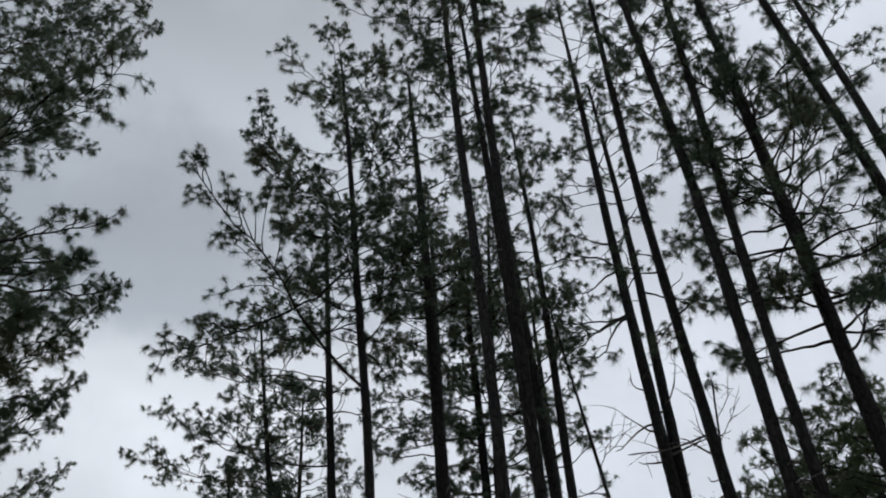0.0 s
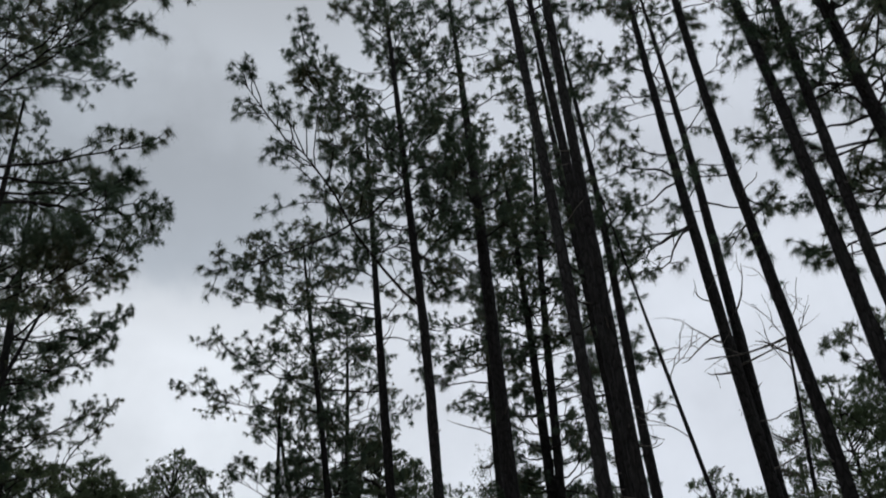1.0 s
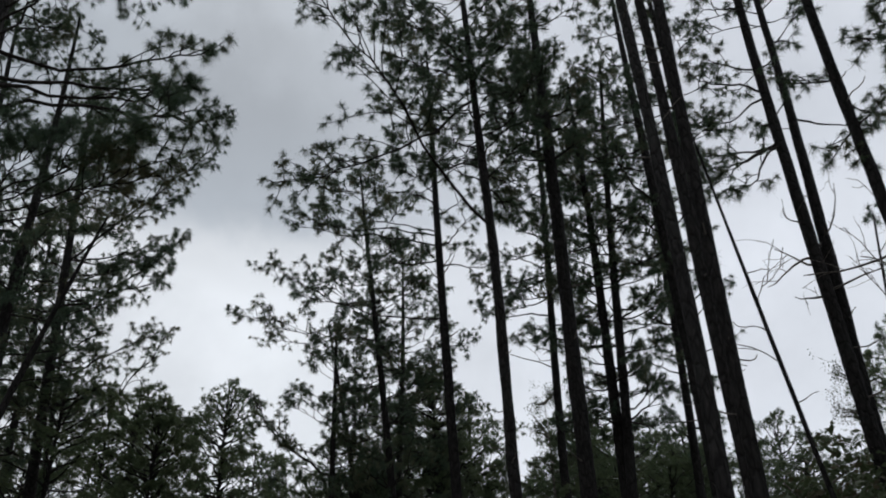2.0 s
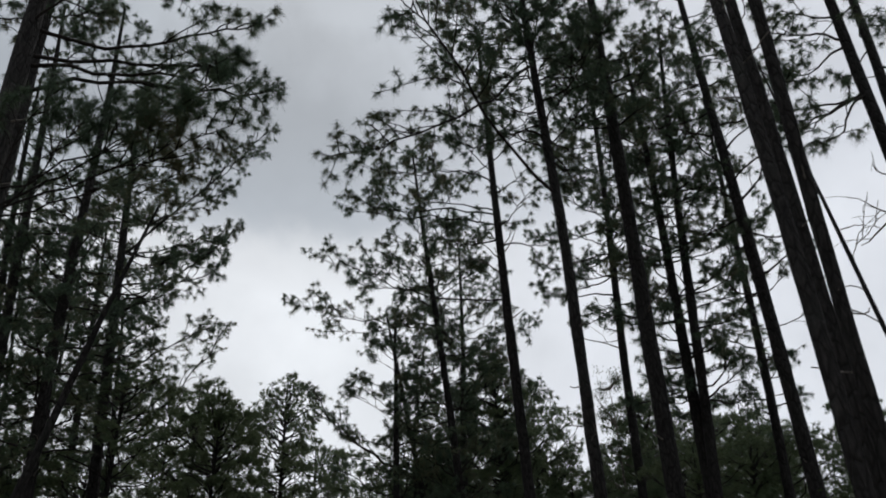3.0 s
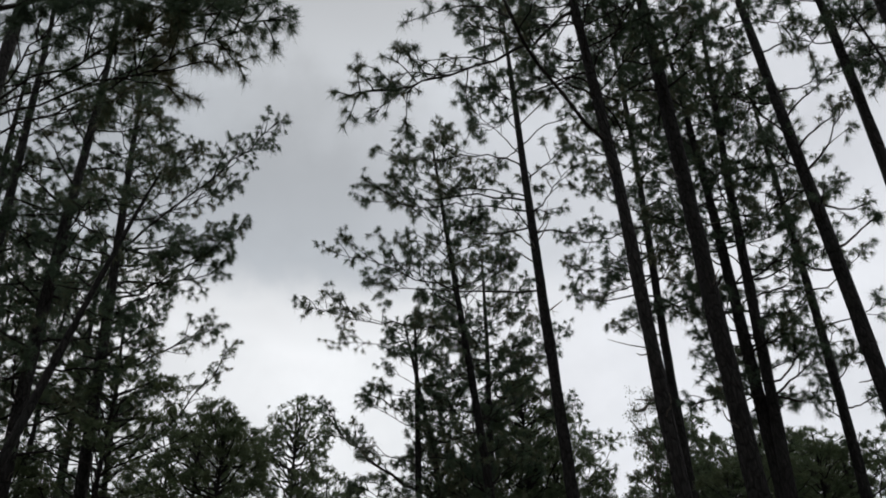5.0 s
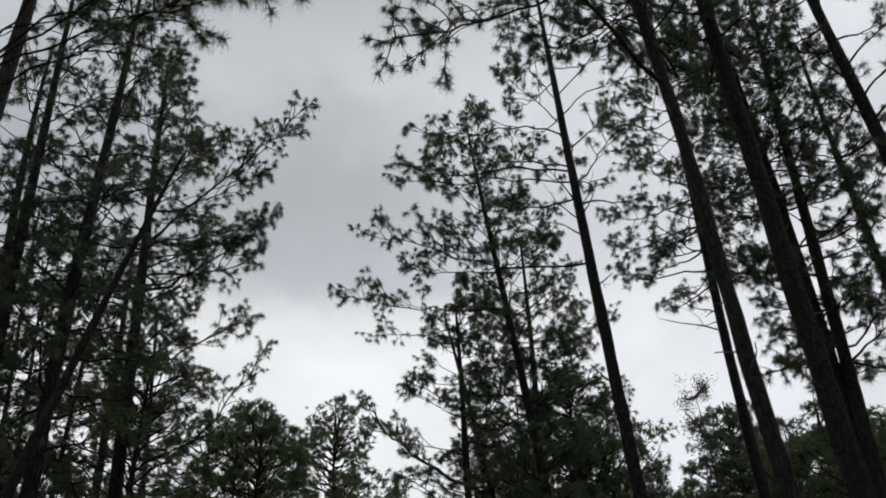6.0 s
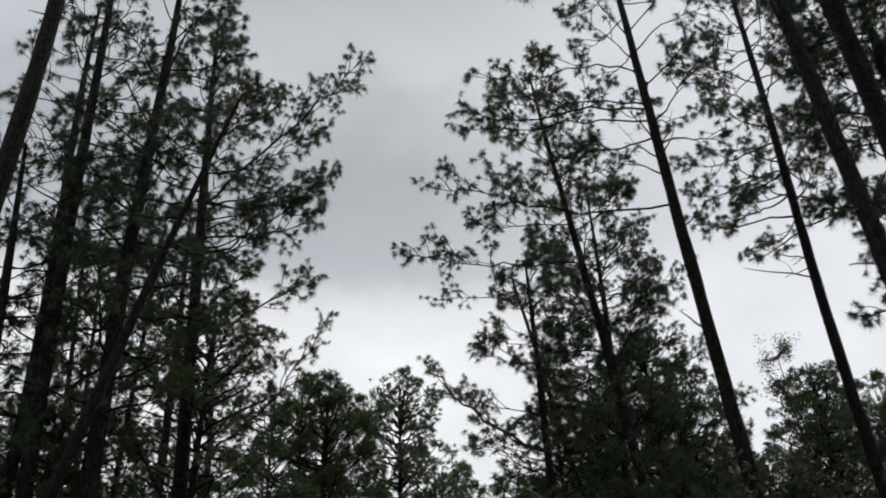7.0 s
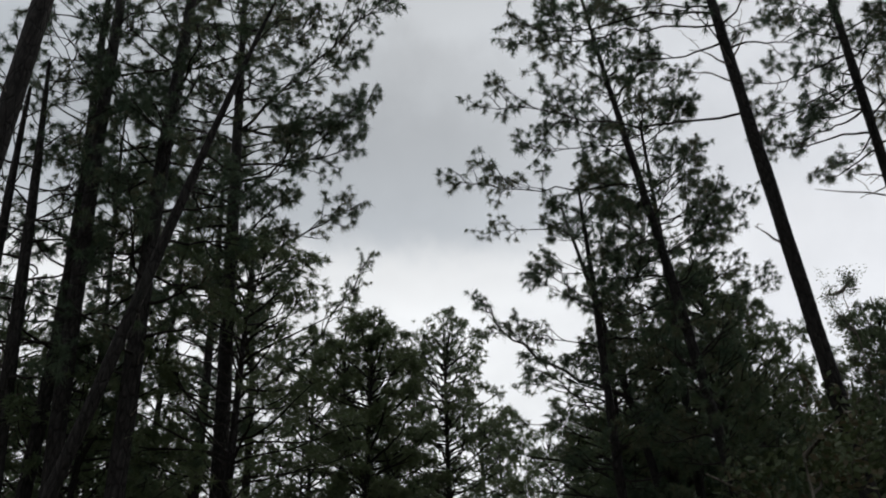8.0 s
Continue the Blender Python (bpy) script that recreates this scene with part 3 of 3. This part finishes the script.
pine((3.06, 14.43), (-0.101, 0.046), 12.5, 0.034, 11.3, 0.7, 263, "spindly bent dying pine sapling with few tufts",
     dead=[(8.1, 0.56, -0.13, 1.06), (7.2, -0.88, 0.21, 0.68)], brittle=3, full=0.6)
pine((3.72, 16.36), (0.113, -0.028), 10.5, 0.04, 10.4, 0.1, 270, "dead bare sapling with brittle grey twigs",
     dead=[(9.2, 0.57, -0.17, 0.85), (9.4, -0.38, 0.11, 0.98), (9.7, 0.47, -0.14, 1.01), (8.8, -0.35, 0.10, 0.81)], brittle=3, full=0.5)
pine((-7.29, 25.18), (-0.008, -0.001), 14.0, 0.1, 7.0, 2.2, 277, "young pine with a loose low crown", full=0.9)
pine((-4.74, 24.14), (-0.088, -0.011), 19.0, 0.1, 10.0, 2.2, 284, "slim young pine with long drooping limbs",
     limbs=[(12.9, -4.17, -0.34, 1.22)], full=1.15, skirt=((5.5, 9.5, 1.8, 1.0),))
pine((-6.36, 28.96), (0.020, -0.003), 18.5, 0.11, 9.0, 2.3, 291, "slim young pine with a loose pointed crown",
     limbs=[(14.8, 2.48, 0.18, 0.41), (12.8, 2.55, 0.19, 0.07)], full=1.2, skirt=((4.5, 9.0, 2.2, 1.5),))
pine((-5.65, 28.17), (-0.174, -0.013), 15.5, 0.1, 7.5, 2.0, 298, "young leaning pine with a long bent side limb",
     limbs=[(10.0, -3.44, -0.49, 2.94, 0.055), (15.1, -2.20, -0.41, -0.02)], full=0.8)

# ---- the wood behind: younger close-crowned pines and broadleaved trees ----
GROUP = "trees of the wood behind"
KINDS = [dense_pine((-34.0, 21.0), 14.0, 2.6, 501, "young pine with a close rounded crown", GROUP),
         dense_pine((22.0, 26.0), 15.0, 2.9, 502, "young pine with a broad close crown", GROUP, 1.1, 0.22),
         dense_pine((-27.0, -12.0), 13.0, 2.3, 503, "young pine with a narrow dark crown", GROUP, 1.1, 0.2),
         dense_pine((19.0, -14.0), 16.0, 2.4, 504, "young pine with an open upper trunk", GROUP, 0.8, 0.4)]
DEEP = [dense_pine((-42.0, 30.0), 15.0, 3.0, 511, "pine deep in the wood with a dark crown", GROUP, 1.0, 0.2, False),
        dense_pine((30.0, 40.0), 16.0, 2.8, 512, "pine deep in the wood with a ragged crown", GROUP, 0.9, 0.24, False),
        dense_pine((-30.0, 50.0), 14.0, 2.6, 513, "pine deep in the wood with a narrow crown", GROUP, 1.0, 0.18, False)]
LEAFY = [leafy_tree((-24.0, 34.0), 15.0, 2.6, 601, "broadleaved tree with a loose leafy crown", "tree", GROUP, 560),
         leafy_tree((14.0, 33.0), 16.0, 2.3, 602, "small broadleaved tree with fine leaves", "tree", GROUP, 1150)]
SHRUBS = [leafy_tree((-17.0, 9.0), 5.0, 1.7, 701, "tall leafy shrub in the undergrowth", "shrub", "undergrowth", 340, 0.10, 0.1),
          leafy_tree((9.0, 6.0), 4.0, 1.6, 702, "dark leafy shrub in the undergrowth", "shrub", "undergrowth", 340, 0.095, 0.1)]
THICKET = [(-16.5, 14.5, 1.2, 0.9), (-17.5, 23.0, 1.5, 1.4), (2.4, 10.5, 1.0, 0.66), (3.6, 12.2, 1.3, 1.05),
           (5.2, 11.4, 1.3, 1.1), (1.4, 13.4, 1.0, 0.68), (4.6, 14.6, 1.4, 1.2), (0.2, 16.4, 1.2, 0.9), (2.6, 16.8, 1.4, 1.3), (-2.4, 19.4, 1.2, 1.2),
           (3.0, 9.2, 1.1, 0.85), (4.4, 10.2, 1.2, 0.95), (6.2, 9.8, 1.2, 0.9), (1.6, 11.6, 1.0, 0.62), (0.6, 14.2, 1.0, 0.72), (-0.8, 17.0, 1.2, 0.95), (3.8, 17.6, 1.4, 1.4), (-4.2, 21.5, 1.3, 1.4)]
EDGE = [
    (1, -18.3, 32.7, 1.00, 1.13),
    (0, -4.7, 34.3, 0.90, 1.05),
    (0, -4.0, 36.3, 0.80, 0.99),
    (5, -1.3, 35.1, 0.80, 1.10),
    (4, -0.3, 36.4, 0.80, 1.00),
    (0, 1.2, 35.2, 0.80, 1.00),
    (1, 2.9, 35.0, 1.00, 0.88),
    (0, -4.7, 36.8, 0.90, 1.20),
    (1, -0.2, 38.9, 0.90, 1.09),
    (0, 1.7, 38.7, 0.90, 1.13),
    (1, 3.5, 38.5, 0.90, 1.05),
    (2, 4.3, 38.4, 0.90, 1.14),
    (0, 6.8, 37.9, 0.70, 1.01),
    (0, -16.6, 31.3, 1.10, 1.15),
    (2, -17.3, 35.5, 1.00, 1.28),
    (1, -17.6, 26.9, 0.85, 0.80),
    (2, -18.8, 25.9, 0.85, 0.80),
    (0, -17.2, 22.1, 0.80, 0.70),
    (0, -14.1, 47.2, 0.90, 1.29),
    (2, -17.3, 50.4, 0.90, 1.58),
    (0, -11.8, 47.7, 0.90, 1.29),
    (4, 8.4, 29.7, 0.70, 0.98),
    (0, 11.0, 33.0, 0.70, 1.13),
    (0, 7.1, 36.2, 0.80, 1.06),
    (0, 8.6, 25.6, 0.80, 0.96),
    (1, 9.1, 22.2, 0.80, 0.80),
    (0, 9.3, 20.0, 0.70, 0.77),
    (2, 6.4, 13.6, 0.55, 0.71),
    (2, -4.9, 35.3, 0.90, 1.15),
    (0, -8.0, 39.1, 1.00, 1.12),
    (1, -3.3, 35.3, 1.00, 0.82),
    (0, -1.4, 40.2, 1.00, 1.07),
    (1, -12.1, 43.5, 1.00, 1.02),
    (1, -4.8, 32.3, 1.00, 0.73),
    (1, -10.4, 40.8, 1.10, 0.98),
    (2, 0.2, 23.3, 0.80, 0.68),
    (2, 1.7, 25.0, 0.80, 0.74),
    (2, -0.1, 27.3, 0.70, 0.79),
    (0, 2.8, 26.8, 1.00, 0.72),
    (0, -14.3, 18.8, 0.70, 0.66),
    (2, -15.2, 18.9, 0.80, 0.70),
    (2, -16.7, 18.8, 0.90, 0.75),
    (1, -7.4, 37.2, 1.10, 0.91),
    (1, -4.0, 38.3, 1.20, 0.85),
    (1, -5.8, 38.3, 1.10, 0.98),
    (0, -2.7, 34.2, 1.10, 0.79),
    (0, -16.0, 42.3, 1.10, 1.26),
    (1, 6.4, 30.2, 1.10, 0.76),
    (1, 7.4, 26.9, 1.10, 0.66),
    (1, 2.9, 30.9, 1.10, 0.82),
    (0, 0.9, 29.1, 1.00, 0.85),
    (2, 5.1, 13.0, 0.60, 0.65),
    (2, 5.7, 11.7, 0.70, 0.59),
    (1, -7.3, 33.1, 1.00, 1.05),
    (1, -8.8, 36.0, 1.20, 0.85),
    (2, -7.7, 34.1, 1.00, 0.98),
    (1, -13.6, 28.4, 0.80, 0.72),
    (1, -8.0, 30.3, 1.20, 0.87),
    (1, -10.5, 41.8, 1.20, 1.07),
]
dense_pine((-5.6, 32.2), 16.3, 1.85, 521, "young pine with a close dark domed crown", GROUP, 2.1, 0.3)
dense_pine((-14.3, 34.6), 17.4, 2.2, 522, "pine with a close, flat-topped dark crown", GROUP, 1.9, 0.4)
dense_pine((-13.7, 27.6), 13.9, 1.65, 523, "young pine with a close, rounded dark crown", GROUP, 1.5, 0.38)
dense_pine((-0.5, 37.0), 16.2, 2.0, 524, "young pine with a broad, rounded dark crown", GROUP, 1.9, 0.35)
for k, (kind, x, y, wide, tall) in enumerate(EDGE):
    placed((KINDS + LEAFY)[kind], x, y, k * 67.0, wide, tall)

# deep wood all round; unseen trees added closer behind the path block sky light
rng = np.random.default_rng(77)
for k in range(76):
    ahead = k < 56
    a = radians(rng.uniform(-72, 78)) if ahead else radians(rng.uniform(80, 286))
    d = rng.uniform(42, 72) if ahead else rng.uniform(13, 40)
    x, y = -2.5 - d * math.sin(a), 4 + d * math.cos(a)
    rise = rng.uniform(13, 17) if radians(14) < a < radians(21) else rng.uniform(16, 22)
    tall = d * math.tan(radians(rise)) / 15 if ahead else rng.uniform(1.0, 1.4)
    placed(DEEP[k % 3], x, y, rng.uniform(0, 360), rng.uniform(0.9, 1.2) * max(0.9, min(1.3, tall)), tall)
# close stand behind the leaning pine
for k in range(5):
    a, d = radians(34 + 30 * (k * 0.618 % 1)), 14 + 20 * (k * 0.382 % 1)
    placed(KINDS[(3, 1, 3, 0)[k % 4]], -4.6 - d * math.sin(a), 8.3 + d * math.cos(a), k * 80.0, 0.85 + 0.05 * (k % 4), 0.70 + 0.07 * (k % 5))
# undergrowth that hides the feet of the trees
for k in range(26):
    a = radians(rng.uniform(-72, 85))
    d = rng.uniform(15, 34)
    x, y = -2.5 - d * math.sin(a), 4 + d * math.cos(a)
    tall = d * math.tan(radians(rng.uniform(10, 16))) / 4.5
    placed(SHRUBS[k % 2], x, y, rng.uniform(0, 360), min(0.7 + 0.3 * tall, 1.7), tall)
# close thicket beside the stand, and low shrubs along the other side
for x, y, wide, tall in THICKET:
    placed(SHRUBS[0], x, y, x * 50, wide, tall)
